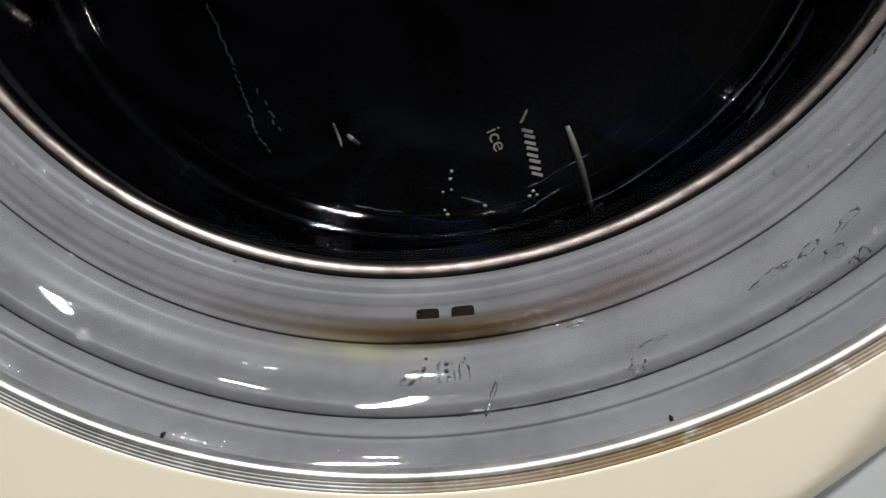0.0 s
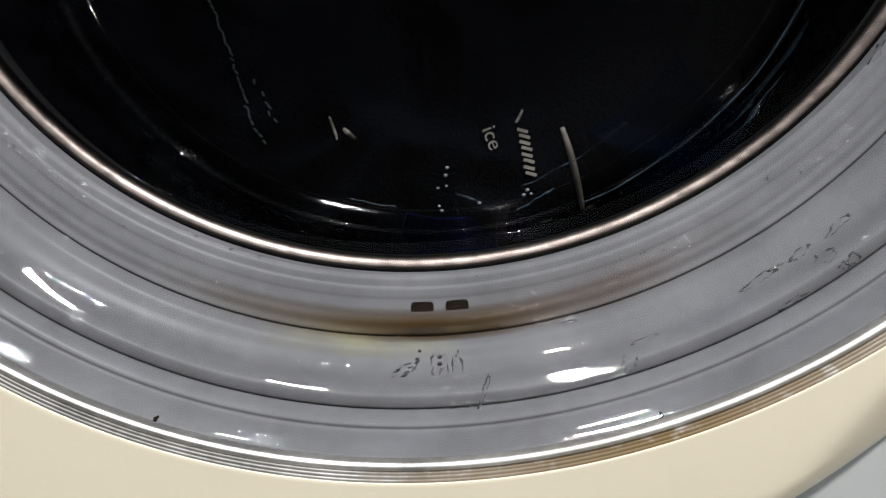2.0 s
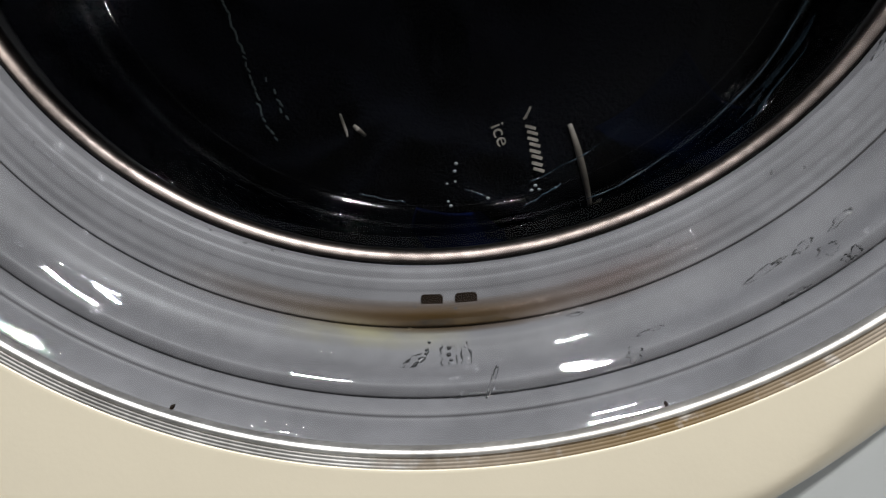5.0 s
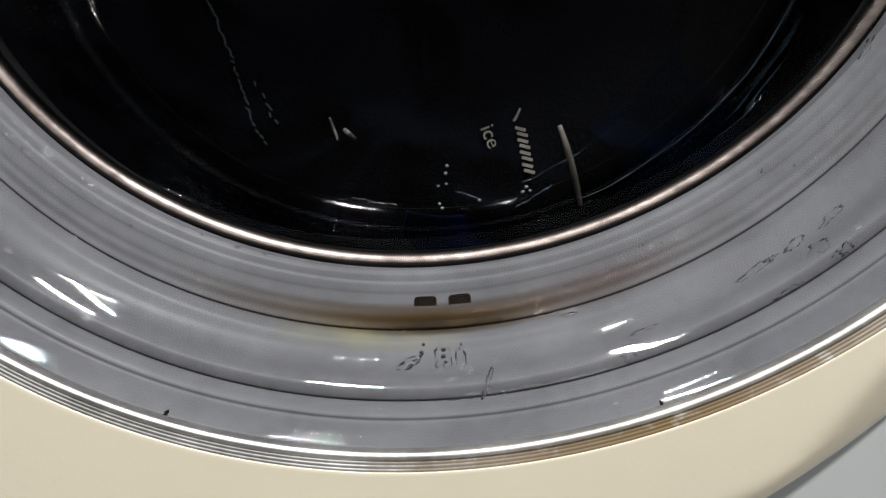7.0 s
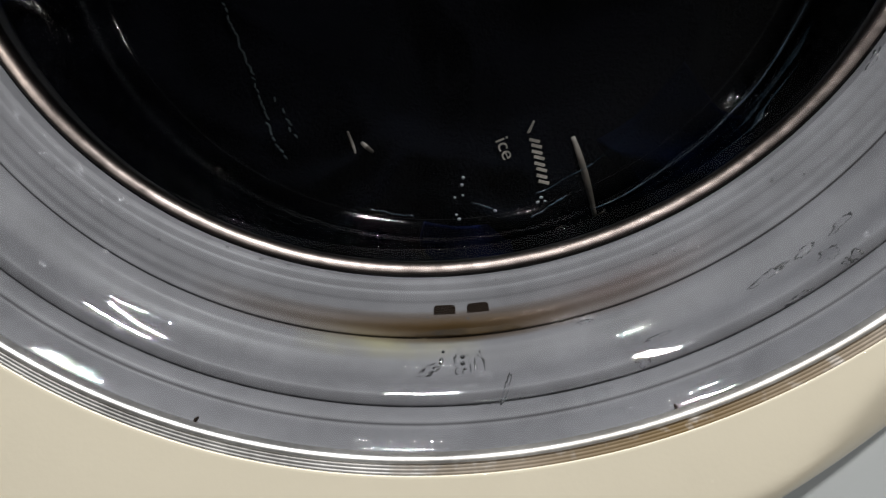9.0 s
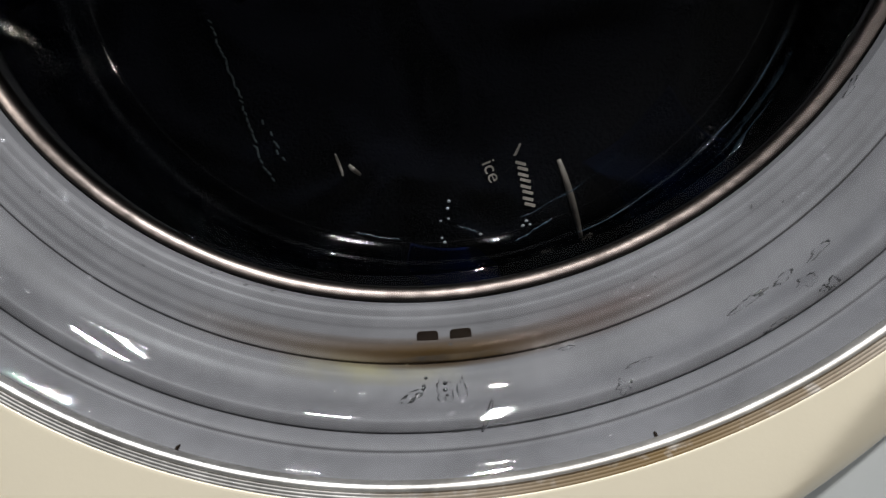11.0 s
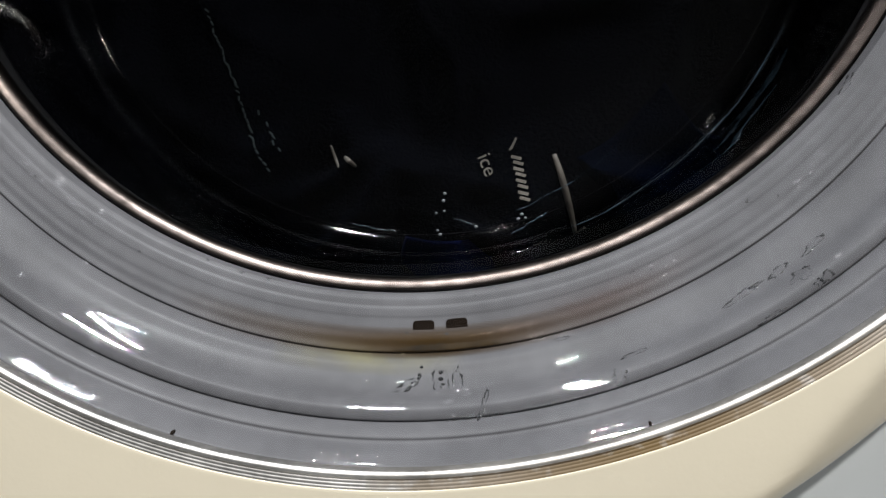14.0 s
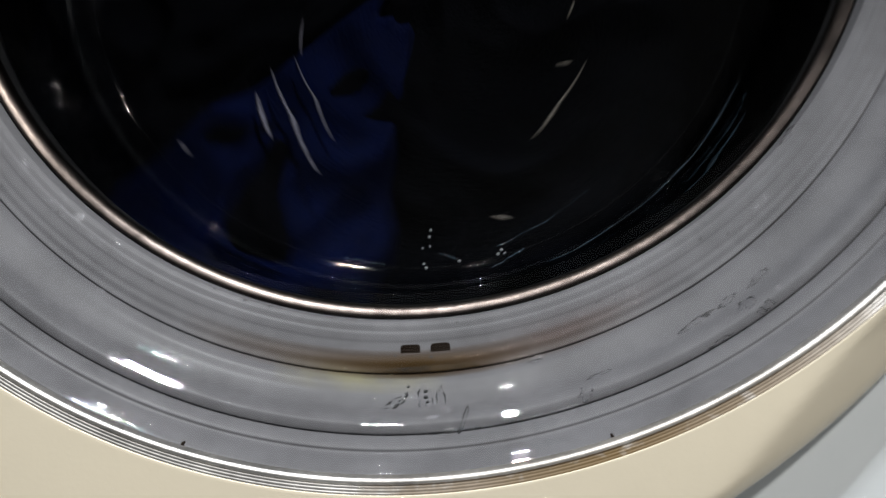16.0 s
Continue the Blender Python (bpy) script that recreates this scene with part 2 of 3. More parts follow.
# ---- washing machine ----
machine = tagged(new("washing_machine"), "cream front-loading washing machine with a round glass door, running", "washing machine")
AXIS = pose(0, 0, ZC)


def on_axis(ob):
    ob.matrix_basis = AXIS
    return ob


def door_frame():
    """The cream ring of the door: a flat face that falls away in a grip beside a crease, and a rounded outer edge that is not centred on the glass."""
    bm = bmesh.new()
    n = 288
    # share of the width, depth
    prof = [(0.0, 0.012), (0.0, 0.0006), (0.0015, 0.0002), (0.004, 0.0), (0.010, -0.0001)]
    prof += [(0.03 + 0.70 * k / 9, -0.0001 - 0.0001 * math.sin(math.pi * k / 9)) for k in range(10)]
    prof += [(0.73 + 0.27 * math.sin(radians(a)), 0.0034 - 0.0035 * math.cos(radians(a))) for a in (12, 24, 36, 48, 60, 72, 82, 90)]
    prof += [(1.01, 0.008), (1.03, 0.0125), (0.8, 0.0135)]
    rings = []
    for u, y in prof:
        ring = []
        for i in range(n):
            a = 2 * math.pi * i / n
            edge = -0.020 * math.sin(a) + math.sqrt(0.1925 ** 2 - (0.020 * math.cos(a)) ** 2)
            r = 0.1652 + (edge - 0.1652) * u
            x, z = r * math.sin(a), -r * math.cos(a)
            s = (x - 0.0746) * 0.761 - (z + 0.1637) * 0.648
            dip = 0.0
            if s > 0 and 0 < a < 1.9:
                dip = 0.50 * s * s / (s + 0.0004) * min(1, (r - 0.1652) / 0.003)
                dip = min(dip, 0.0075) * max(0.0, 1 - max(0.0, a - 1.5) / 0.4)
            ring.append(bm.verts.new((x, min(y + dip, 0.011) if y < 0.009 else y, z)))
        rings.append(ring)
    for a, b in zip(rings, rings[1:]):
        for i in range(n):
            bm.faces.new((a[i], b[i], b[(i + 1) % n], a[(i + 1) % n]))
    return bm


door = on_axis(part("door", door_frame(), CREAM, machine, "glossy cream plastic door ring with a moulded grip"))

# ridged bright trim between the cream ring and the glass
trim = []
for k in range(41):
    u = k / 40
    # fine ridges outside, one smooth bead inside
    rise = 0.00007 * abs(math.sin(3 * math.pi * u / 0.55)) if u < 0.55 else 0.00055 * math.sin(math.pi * (u - 0.55) / 0.45) ** 0.7
    trim.append((0.1653 - 0.0036 * u, 0.0002 + 0.0010 * u - rise))
trim_ring = part("trim_ring", lathe(trim + [(0.1614, 0.0030), (0.1650, 0.0040)], 288, True), CHROME, door, "ridged chrome trim ring, brown with grime along one stretch")


def glass_slope(r):
    """How steeply the moulded wall falls inwards: two flutes, each steeper towards the axis and ended by a ridge."""
    def flute(outer, inner, top, bend):
        if r > outer or r < inner - 0.0005:
            return 0.0
        if r < inner:
            return top * (r - inner + 0.0005) / 0.0005
        return top * (1 - (1 - (outer - r) / (outer - inner)) ** bend)
    return 0.40 + 0.04 * min(1.0, max(0.0, (r - 0.150) / 0.007)) + flute(0.1548, 0.1462, 0.47, 3.3) + flute(0.1636, 0.1600, 0.62, 1.0)


GLASS_WALL = []
gr, gy = 0.1630, 0.0030
while gr > 0.1212:
    GLASS_WALL.append((gr, gy))
    gy += 0.0004 * glass_slope(gr - 0.0002)
    gr -= 0.0004


def glass_depth(r):
    k = (0.1630 - r) / 0.0004
    i = max(0, min(len(GLASS_WALL) - 2, int(k)))
    return GLASS_WALL[i][1] + (GLASS_WALL[i + 1][1] - GLASS_WALL[i][1]) * (k - i)


deep = spline([(0.1213, gy), (0.1212, gy + 0.008), (0.1211, gy + 0.028), (0.1210, gy + 0.0500), (0.1206, gy + 0.0545), (0.1196, gy + 0.0572),
               (0.1182, gy + 0.0586), (0.1165, gy + 0.0592), (0.1100, gy + 0.0602), (0.090, gy + 0.0622), (0.050, gy + 0.0655), (0.0, gy + 0.067)], 7)
# the outer face steps in earlier than the inner one
outer = spline([(0.1211, gy + 0.034), (0.1206, gy + 0.0500), (0.1199, gy + 0.0550), (0.1182, gy + 0.0575), (0.1155, gy + 0.0597), (0.1127, gy + 0.0616),
                (0.1114, gy + 0.0622), (0.1100, gy + 0.0626), (0.090, gy + 0.0650), (0.050, gy + 0.0690), (0.0, gy + 0.0705)], 7)
inner = GLASS_WALL + deep
shell = lathe(inner, 288)
bmesh.ops.reverse_faces(shell, faces=shell.faces[:])
# the outer face of the thick glass
back = lathe(outer, 240)
bmesh.ops.reverse_faces(back, faces=back.faces[:])
bowl = part("glass_bowl", shell, GLASS, door, "clear wet moulded glass bowl of the door")
bowl.visible_shadow = False
part("bowl_outer_face", back, GLASS_BACK, door, "outer face of the thick glass bowl").visible_shadow = False

# ---- gasket ----
def widened(bm):
    """The drum's mouth is a little wider than the seal's folds and sits higher, so that both meet only at the lowest point."""
    for v in bm.verts:
        r = math.hypot(v.co.x, v.co.z)
        if 0.12 < r < 0.1413:
            k = 1 + 0.0042 * (1 + v.co.z / r) * min(1.0, (0.1413 - r) / 0.012) / r
            v.co.x, v.co.z = v.co.x * k, v.co.z * k
    return bm


gasket_profile = [(0.1640, 0.0052), (0.1622, 0.0048), (0.1612, 0.0057), (0.1598, 0.0079), (0.1587, 0.0104), (0.1580, 0.0112), (0.1573, 0.0113),
                  (0.1560, 0.0126), (0.1551, 0.0144), (0.1549, 0.0157), (0.1545, 0.0152), (0.1532, 0.0152), (0.1520, 0.0157), (0.1508, 0.0175), (0.1499, 0.0206),
                  (0.1489, 0.0224), (0.1466, 0.0245), (0.1437, 0.0266), (0.1423, 0.0284), (0.1418, 0.0294), (0.1413, 0.0290), (0.1400, 0.0296), (0.1386, 0.0299), (0.1374, 0.0304), (0.1362, 0.0307),
                  (0.1341, 0.0315), (0.1332, 0.0317), (0.1318, 0.0322), (0.1311, 0.0327), (0.1306, 0.0329), (0.1296, 0.0333), (0.1288, 0.0339), (0.1284, 0.0345), (0.1282, 0.0378), (0.1283, 0.0400),
                  (0.1310, 0.0460)]
GASKET_LINE = spline(gasket_profile, 5)


def gasket_depth(r):
    """Depth of the rubber's visible face at a radius."""
    best = 1.0
    for (r0, y0), (r1, y1) in zip(GASKET_LINE, GASKET_LINE[1:]):
        if min(r0, r1) <= r <= max(r0, r1) and abs(r0 - r1) > 1e-7:
            best = min(best, y0 + (y1 - y0) * (r - r0) / (r1 - r0))
    return best


gasket = on_axis(part("gasket", widened(lathe(GASKET_LINE, 320)), RUBBER, machine, "grey rubber door seal with folds, wet and stained brown"))

for deg in (2.35, 5.6):
    bm = bmesh.new()
    rim = [(0.0016 * (1 if math.cos(a) > 0 else -1) + 0.0009 * math.cos(a), 0.0005 * (1 if math.sin(a) > 0 else -1) + 0.0009 * math.sin(a))
           for a in [2 * math.pi * (k + 0.5) / 24 for k in range(24)]]
    near, far = ([bm.verts.new((x, y, z)) for x, z in rim] for y in (-0.0004, 0.004))
    bm.faces.new(near)
    bm.faces.new(far[::-1])
    for k in range(24):
        bm.faces.new((near[k], near[k - 1], far[k - 1], far[k]))
    # the hole is a solid plug, its inner shade put into the colour
    slot = part("drain_slot", bm, SHADE_FOOT, gasket, "drain slot, its inner shade put into the dark colour", smooth=False)
    slot.matrix_basis = Matrix.Translation(spot(0.1358, deg, 0.0310)) @ pose(0, 0, 0, 0, -deg, 0)

# ---- drum ----
drum = on_axis(part("drum", lathe([(0.138, 0.0525), (0.150, 0.0525), (0.235, 0.062), (0.240, 0.075), (0.240, 0.37), (0.232, 0.38), (0.0, 0.385)], 120), DRUM, machine, "dark stainless steel drum"))
lip = spline([(0.1278, 0.0396), (0.1273, 0.0388), (0.1264, 0.0391), (0.1252, 0.0399), (0.1244, 0.0409), (0.1241, 0.0424), (0.1244, 0.0446), (0.1262, 0.0452), (0.1276, 0.0440)], 4)
part("mouth_rim", widened(lathe(lip, 240, True)), STEEL, gasket, "polished steel rim of the drum mouth")
part("mouth_neck", widened(lathe([(0.1250, 0.045), (0.1256, 0.054), (0.140, 0.0510)], 160)), DRUM, gasket)
for k in range(3):
    bm = bmesh.new()
    for i in range(9):
        y = 0.09 + 0.03 * i
        for w, h in ((-0.03, 0.236), (-0.012, 0.19), (0.012, 0.19), (0.03, 0.236)):
            bm.verts.new((w, y, -h))
    bm.verts.ensure_lookup_table()
    for i in range(8):
        for j in range(3):
            bm.faces.new([bm.verts[i * 4 + j], bm.verts[i * 4 + j + 1], bm.verts[i * 4 + j + 5], bm.verts[i * 4 + j + 4]])
    part("lifter", bm, DRUM, drum).matrix_basis = pose(0, 0, 0, 0, 120 * k + 40, 0)

# cabinet: front panel with its round opening, sides, top and back
bm = bmesh.new()
n = 240
hole = [bm.verts.new((0.172 * math.sin(2 * math.pi * i / n), 0, -0.172 * math.cos(2 * math.pi * i / n))) for i in range(n)]
rim = []
for i in range(n):
    a = 2 * math.pi * i / n
    dx, dz = math.sin(a), -math.cos(a)
    k = min(0.298 / max(1e-6, abs(dx)), (0.40 if dz > 0 else 0.43) / max(1e-6, abs(dz)))
    rim.append(bm.verts.new((dx * k, 0, dz * k)))
for i in range(n):
    j = (i + 1) % n
    bm.faces.new((hole[i], rim[i], rim[j], hole[j]))
for f in bmesh.ops.extrude_face_region(bm, geom=bm.faces[:])["geom"]:
    if isinstance(f, bmesh.types.BMVert):
        f.co.y += 0.0035
part("front_panel", bm, PANEL, machine, "pale grey-white enamelled front panel", smooth=False).matrix_basis = pose(0, 0.0145, ZC)
for name, lo, hi in (("side_panel", (-0.300, 0.019, 0.02), (-0.296, 0.58, 0.85)), ("side_panel", (0.296, 0.019, 0.02), (0.300, 0.58, 0.85)),
                     ("back_panel", (-0.296, 0.576, 0.02), (0.296, 0.58, 0.85)), ("worktop", (-0.30, 0.010, 0.851), (0.30, 0.585, 0.875)),
                     ("base", (-0.296, 0.019, 0.015), (0.296, 0.576, 0.019))):
    part(name, box(bmesh.new(), lo, hi), PANEL, machine, smooth=False)
for x in (-0.25, 0.25):
    for y in (0.07, 0.52):
        bm = bmesh.new()
        bmesh.ops.create_cone(bm, cap_ends=True, segments=20, radius1=0.022, radius2=0.018, depth=0.0145)
        part("foot", bm, SHADE_FOOT, machine, smooth=False).matrix_basis = pose(x, y, 0.00725)

# ---- laundry ----
def cloth_sheet(r0, r1, a0, a1, depth, seed, amp, nr=60, na=200, ragged=0.0):
    """A rumpled piece of cloth pressed towards the drum mouth, in polar steps round the axis."""
    bm = bmesh.new()
    off = Vector((seed * 7.3, seed * 3.1, seed * 5.7))
    grid = []
    full = abs(a1 - a0) >= 359.9
    for i in range(nr + 1):
        row = []
        for j in range(na if full else na + 1):
            u, v = i / nr, j / na
            deg = a0 + (a1 - a0) * v
            if ragged and not full:
                q = noise.noise(Vector((u * 3, seed, 0)))
                deg += ragged * 30 * q * math.cos(math.pi * v)
            r = r0 + (r1 - r0) * u
            if ragged:
                r += ragged * 0.03 * noise.noise(Vector((deg * 0.05, seed, 3)))
            p = spot(max(r, 0.0005), deg, 0)
            w = p * 16 + off
            bend = Vector((noise.noise(w * 0.7), noise.noise(w * 0.7 + Vector((9, 0, 0))), noise.noise(w * 0.7 + Vector((0, 9, 0)))))
            h = 1 - abs(noise.noise(w * 1.1 + bend * 1.4)) * 2
            h2 = 1 - abs(noise.noise(w * 2.7 + bend * 2.0)) * 2
            y = depth - amp * (0.75 * h + 0.25 * h2) + 0.25 * max(0, r - 0.10)
            if not full:
                edge = min(v, 1 - v, 0.08) / 0.08
                y += 0.012 * (1 - edge) ** 2
            p.y = max(y, 0.106)
            row.append(bm.verts.new(p))
        grid.append(row)
    for i in range(nr):
        m = len(grid[i])
        for j in range(m if full else m - 1):
            bm.faces.new((grid[i][j], grid[i][(j + 1) % m], grid[i + 1][(j + 1) % m], grid[i + 1][j]))
    ret = bmesh.ops.extrude_face_region(bm, geom=bm.faces[:])
    for v in ret["geom"]:
        if isinstance(v, bmesh.types.BMVert):
            v.co.y += 0.012
    bmesh.ops.recalc_face_normals(bm, faces=bm.faces[:])
    return bm


def cloth_depth(r, deg, depth, seed, amp):
    p = spot(r, deg, 0)
    off = Vector((seed * 7.3, seed * 3.1, seed * 5.7))
    w = p * 16 + off
    bend = Vector((noise.noise(w * 0.7), noise.noise(w * 0.7 + Vector((9, 0, 0))), noise.noise(w * 0.7 + Vector((0, 9, 0)))))
    h = 1 - abs(noise.noise(w * 1.1 + bend * 1.4)) * 2
    h2 = 1 - abs(noise.noise(w * 2.7 + bend * 2.0)) * 2
    return max(depth - amp * (0.75 * h + 0.25 * h2) + 0.25 * max(0, r - 0.10), 0.106)


BASE = (0.128, 1, 0.016)
shirt = on_axis(part("black_shirt", cloth_sheet(0.0005, 0.215, 0, 360, *BASE[:1], BASE[1], BASE[2], 90, 300), BLACK))
tagged(shirt, "crumpled black cotton shirt with pale print tumbling in the drum", "shirt")

blues = []
for a0, a1, r0, r1, seed, label in ((-150, -84, 0.078, 0.20, 3, "navy blue cotton garment bunched in the drum"),
                                    # this one's dimness comes from its shaded colour
                                    (29, 54, 0.099, 0.20, 5, "blue cloth folded against the drum mouth, shade put into its colour"),
                                    # the blue reflection low in the bowl, built as a strip of cloth
                                    (-5, 10, 0.1125, 0.17, 6, "navy blue strip at the drum mouth, a glass reflection made as cloth"),
                                    (88, 140, 0.02, 0.20, 8, "navy blue shirt with painted crease glints in the drum")):
    ob = on_axis(part("blue_garment", cloth_sheet(r0, r1, a0, a1, 0.122, seed, 0.012, 50, 90, 0.15 if r0 > 0.09 else 0.4), {3: BLUE, 5: NAVY_SHADED}.get(seed, NAVY)))
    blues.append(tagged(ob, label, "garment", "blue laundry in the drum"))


def ribbon(points, width, lift=0.0012):
    """A thin strip along (radius, angle) points that lies on the black shirt."""
    bm = bmesh.new()
    rows = []
    for k, (r, deg) in enumerate(points):
        p = spot(r, deg, cloth_depth(r, deg, *BASE) - lift)
        a = points[max(0, k - 1)]
        b = points[min(len(points) - 1, k + 1)]
        d = (spot(*b, 0) - spot(*a, 0)).normalized()
        side = Vector((d.z, 0, -d.x)) * width / 2 * (0.6 + 0.4 * math.sin(math.pi * (k + 0.5) / len(points)))
        rows.append([bm.verts.new(p + side), bm.verts.new(p - side), bm.verts.new(p - side + Vector((0, 0.0008, 0))), bm.verts.new(p + side + Vector((0, 0.0008, 0)))])
    for a, b in zip(rows, rows[1:]):
        for i in range(4):
            bm.faces.new((a[i], b[i], b[(i + 1) % 4], a[(i + 1) % 4]))
    bm.faces.new(rows[0])
    bm.faces.new(rows[-1][::-1])
    bmesh.ops.recalc_face_normals(bm, faces=bm.faces[:])
    return bm


def along(r0, d0, r1, d1, n=14, sag=0.0):
    return [(r0 + (r1 - r0) * k / n + sag * math.sin(math.pi * k / n), d0 + (d1 - d0) * k / n) for k in range(n + 1)]


part("stripe", ribbon(along(0.0935, 26.6, 0.1205, 24.6), 0.0022), PRINT, shirt, "pale printed stripe")
part("stripe", ribbon(along(0.0868, -23.2, 0.0930, -19.6, sag=0.0003), 0.0009), PRINT, shirt, "thin pale printed stripe")
part("stripe", ribbon(along(0.0888, -19.2, 0.0909, -16.1), 0.0016), PRINT, shirt, "thin pale printed stripe")

# ---- print and stitching on the black shirt ----
def on_shirt(r, deg, lift=0.0022):
    return spot(r, deg, cloth_depth(r, deg, *BASE) - lift)


def bars(places, name, label):
    """Plain bars that lie on the shirt: radius, angle, length, width, turn."""
    bm = bmesh.new()
    for r, deg, length, width, turn in places:
        p = on_shirt(r, deg)
        m = Matrix.Translation(p) @ pose(0, 0, 0, 0, turn, 0)
        k = len(bm.verts)
        box(bm, (-length / 2, -0.0003, -width / 2), (length / 2, 0.0004, width / 2))
        bm.verts.ensure_lookup_table()
        for v in bm.verts[k:]:
            v.co = m @ v.co
    return part(name, bm, PRINT, shirt, label, smooth=False)


# a four-letter brand word as plain strokes, and the end of another word
word = []
for k in range(4):
    u = (k + 0.5) / 4
    r, deg = 0.0885 + 0.0165 * u, 19.2 - 1.5 * u
    word += [(r - 0.0010, deg, 0.0036, 0.0010, 15), (r + 0.0010, deg, 0.0036, 0.0010, 15)]
bars(word, "print_mark", "worn pale printed word, drawn as bars")
bars([(0.0845, 19.6, 0.0007, 0.0042, 24), (0.0852, 19.0, 0.0006, 0.0030, 30)], "print_mark", "worn pale printed stroke")

curve = bpy.data.curves.new("lettering", "FONT")
curve.body, curve.size, curve.extrude, curve.align_x, curve.align_y = "ice", 0.0068, 0.0002, "CENTER", "CENTER"
text_ob = new("lettering_curve", curve)
bpy.context.view_layer.update()
me = bpy.data.meshes.new_from_object(text_ob.evaluated_get(bpy.context.evaluated_depsgraph_get()))
bpy.data.objects.remove(text_ob)
me.materials.clear()
me.materials.append(PRINT)
letters = tagged(new("lettering", me), "pale printed letters")
letters.parent = shirt
letters.matrix_basis = Matrix.Translation(on_shirt(0.0893, 12.5, 0.0026)) @ pose(0, 0, 0, 0, 68, 0) @ pose(0, 0, 0, 90, 0, 0)

rng = random.Random(4)
bm = bmesh.new()
seam = along(0.0837, -67.3, 0.0884, -50, 13) + along(0.0890, -49, 0.1042, -33.4, 15)
seam += [(0.0905 + 0.0012 * k, -42 + 2.0 * k + 1.5 * math.sin(k)) for k in range(6)]
for r, deg in seam:
    p = on_shirt(r + rng.uniform(-0.0004, 0.0004), deg + 1.0, 0.0016)
    k = len(bm.verts)
    box(bm, (-0.00026, -0.0003, -0.0008), (0.00026, 0.0003, 0.0008))
    bm.verts.ensure_lookup_table()
    m = Matrix.Translation(p) @ pose(0, 0, 0, 0, -25 + rng.uniform(-35, 35), 0)
    for v in bm.verts[k:]:
        v.co = m @ v.co
part("seam", bm, THREAD, shirt, "dotted teal stitching", smooth=False)


# glints along the blue shirt's creases, laid on as pale strips
def crease(points, width, owner, mat, label):
    bm = bmesh.new()
    rows = []
    m = len(points)
    fine = []
    for (ra, da), (rb, db) in zip(points, points[1:]):
        fine += [(ra + (rb - ra) * k / 7, da + (db - da) * k / 7) for k in range(7)]
    fine.append(points[-1])
    for k, (r, deg) in enumerate(fine):
        w = width * (0.25 + 0.75 * math.sin(math.pi * (k + 0.4) / len(fine))) * (0.7 + 0.6 * abs(noise.noise(Vector((k * 0.9, r * 400, 0)))))
        p = spot(r, deg, 0.1068)
        d = (spot(*fine[min(k + 1, len(fine) - 1)], 0) - spot(*fine[max(0, k - 1)], 0)).normalized()
        side = Vector((d.z, 0, -d.x)) * w / 2
        rows.append([bm.verts.new(p + side), bm.verts.new(p - Vector((0, 0.0006, 0))), bm.verts.new(p - side), bm.verts.new(p + Vector((0, 0.0006, 0)))])
    for a, b in zip(rows, rows[1:]):
        for i in range(4):
            bm.faces.new((a[i], b[i], b[(i + 1) % 4], a[(i + 1) % 4]))
    bmesh.ops.recalc_face_normals(bm, faces=bm.faces[:])
    return part("crease", bm, mat, owner, label)


# pale colour that stands for light glancing off the folds
SHEEN = material("painted_sheen_cloth", (0.14, 0.14, 0.19), 0.5, vary=0.6, scale=300, bump=0.5, bump_scale=900)
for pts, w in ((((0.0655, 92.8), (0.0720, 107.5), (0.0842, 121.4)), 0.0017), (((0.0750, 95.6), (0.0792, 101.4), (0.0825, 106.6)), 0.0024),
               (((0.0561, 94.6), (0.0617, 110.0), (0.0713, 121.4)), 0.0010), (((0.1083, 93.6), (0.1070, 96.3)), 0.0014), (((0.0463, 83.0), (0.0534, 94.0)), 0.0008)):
    crease(pts, w, blues[-1], SHEEN, "pale strip, a crease's glint put into its colour")
for pts, w in ((((0.0770, 178.9), (0.0729, 190.6), (0.0710, 204.5)), 0.0012), (((0.0629, 198.7), (0.0668, 201.9)), 0.0014), (((0.0581, 214.6), (0.0585, 221.2)), 0.0010),
               (((0.0965, 163.0), (0.0992, 165.7)), 0.0012)):
    crease(pts, w, shirt, PRINT, "pale streak on the cloth")
crease(((0.060, -88.0), (0.066, -84.0)), 0.0030, shirt, PRINT, "small pale tag")
crease(((0.0735, -128.0), (0.0770, -125.0)), 0.0030, shirt, PRINT, "small pale tag")


# ---- water on the glass ----
def wet_frame(r, deg, lift=0.0):
    """A pose on the wet rubber behind the glass, or on the bowl's end, its z axis towards the room."""
    if r >= 0.1283:
        y = gasket_depth(r)
        s = min(1.6, abs(gasket_depth(r - 0.0006) - gasket_depth(r + 0.0006)) / 0.0012)
    else:
        s, y = 0.10, gy + 0.0601 + 0.10 * (0.110 - r)
    a = radians(deg)
    rad = Vector((math.sin(a), 0, -math.cos(a)))
    nrm = (-rad * s + Vector((0, -1, 0))).normalized()
    side = Vector((math.cos(a), 0, math.sin(a)))
    up = nrm.cross(side)
    m = Matrix((side, up, nrm)).transposed().to_4x4()
    m.translation = Vector((rad.x * r, y, rad.z * r)) + nrm * lift
    return Matrix.Translation((0, 0, ZC)) @ m


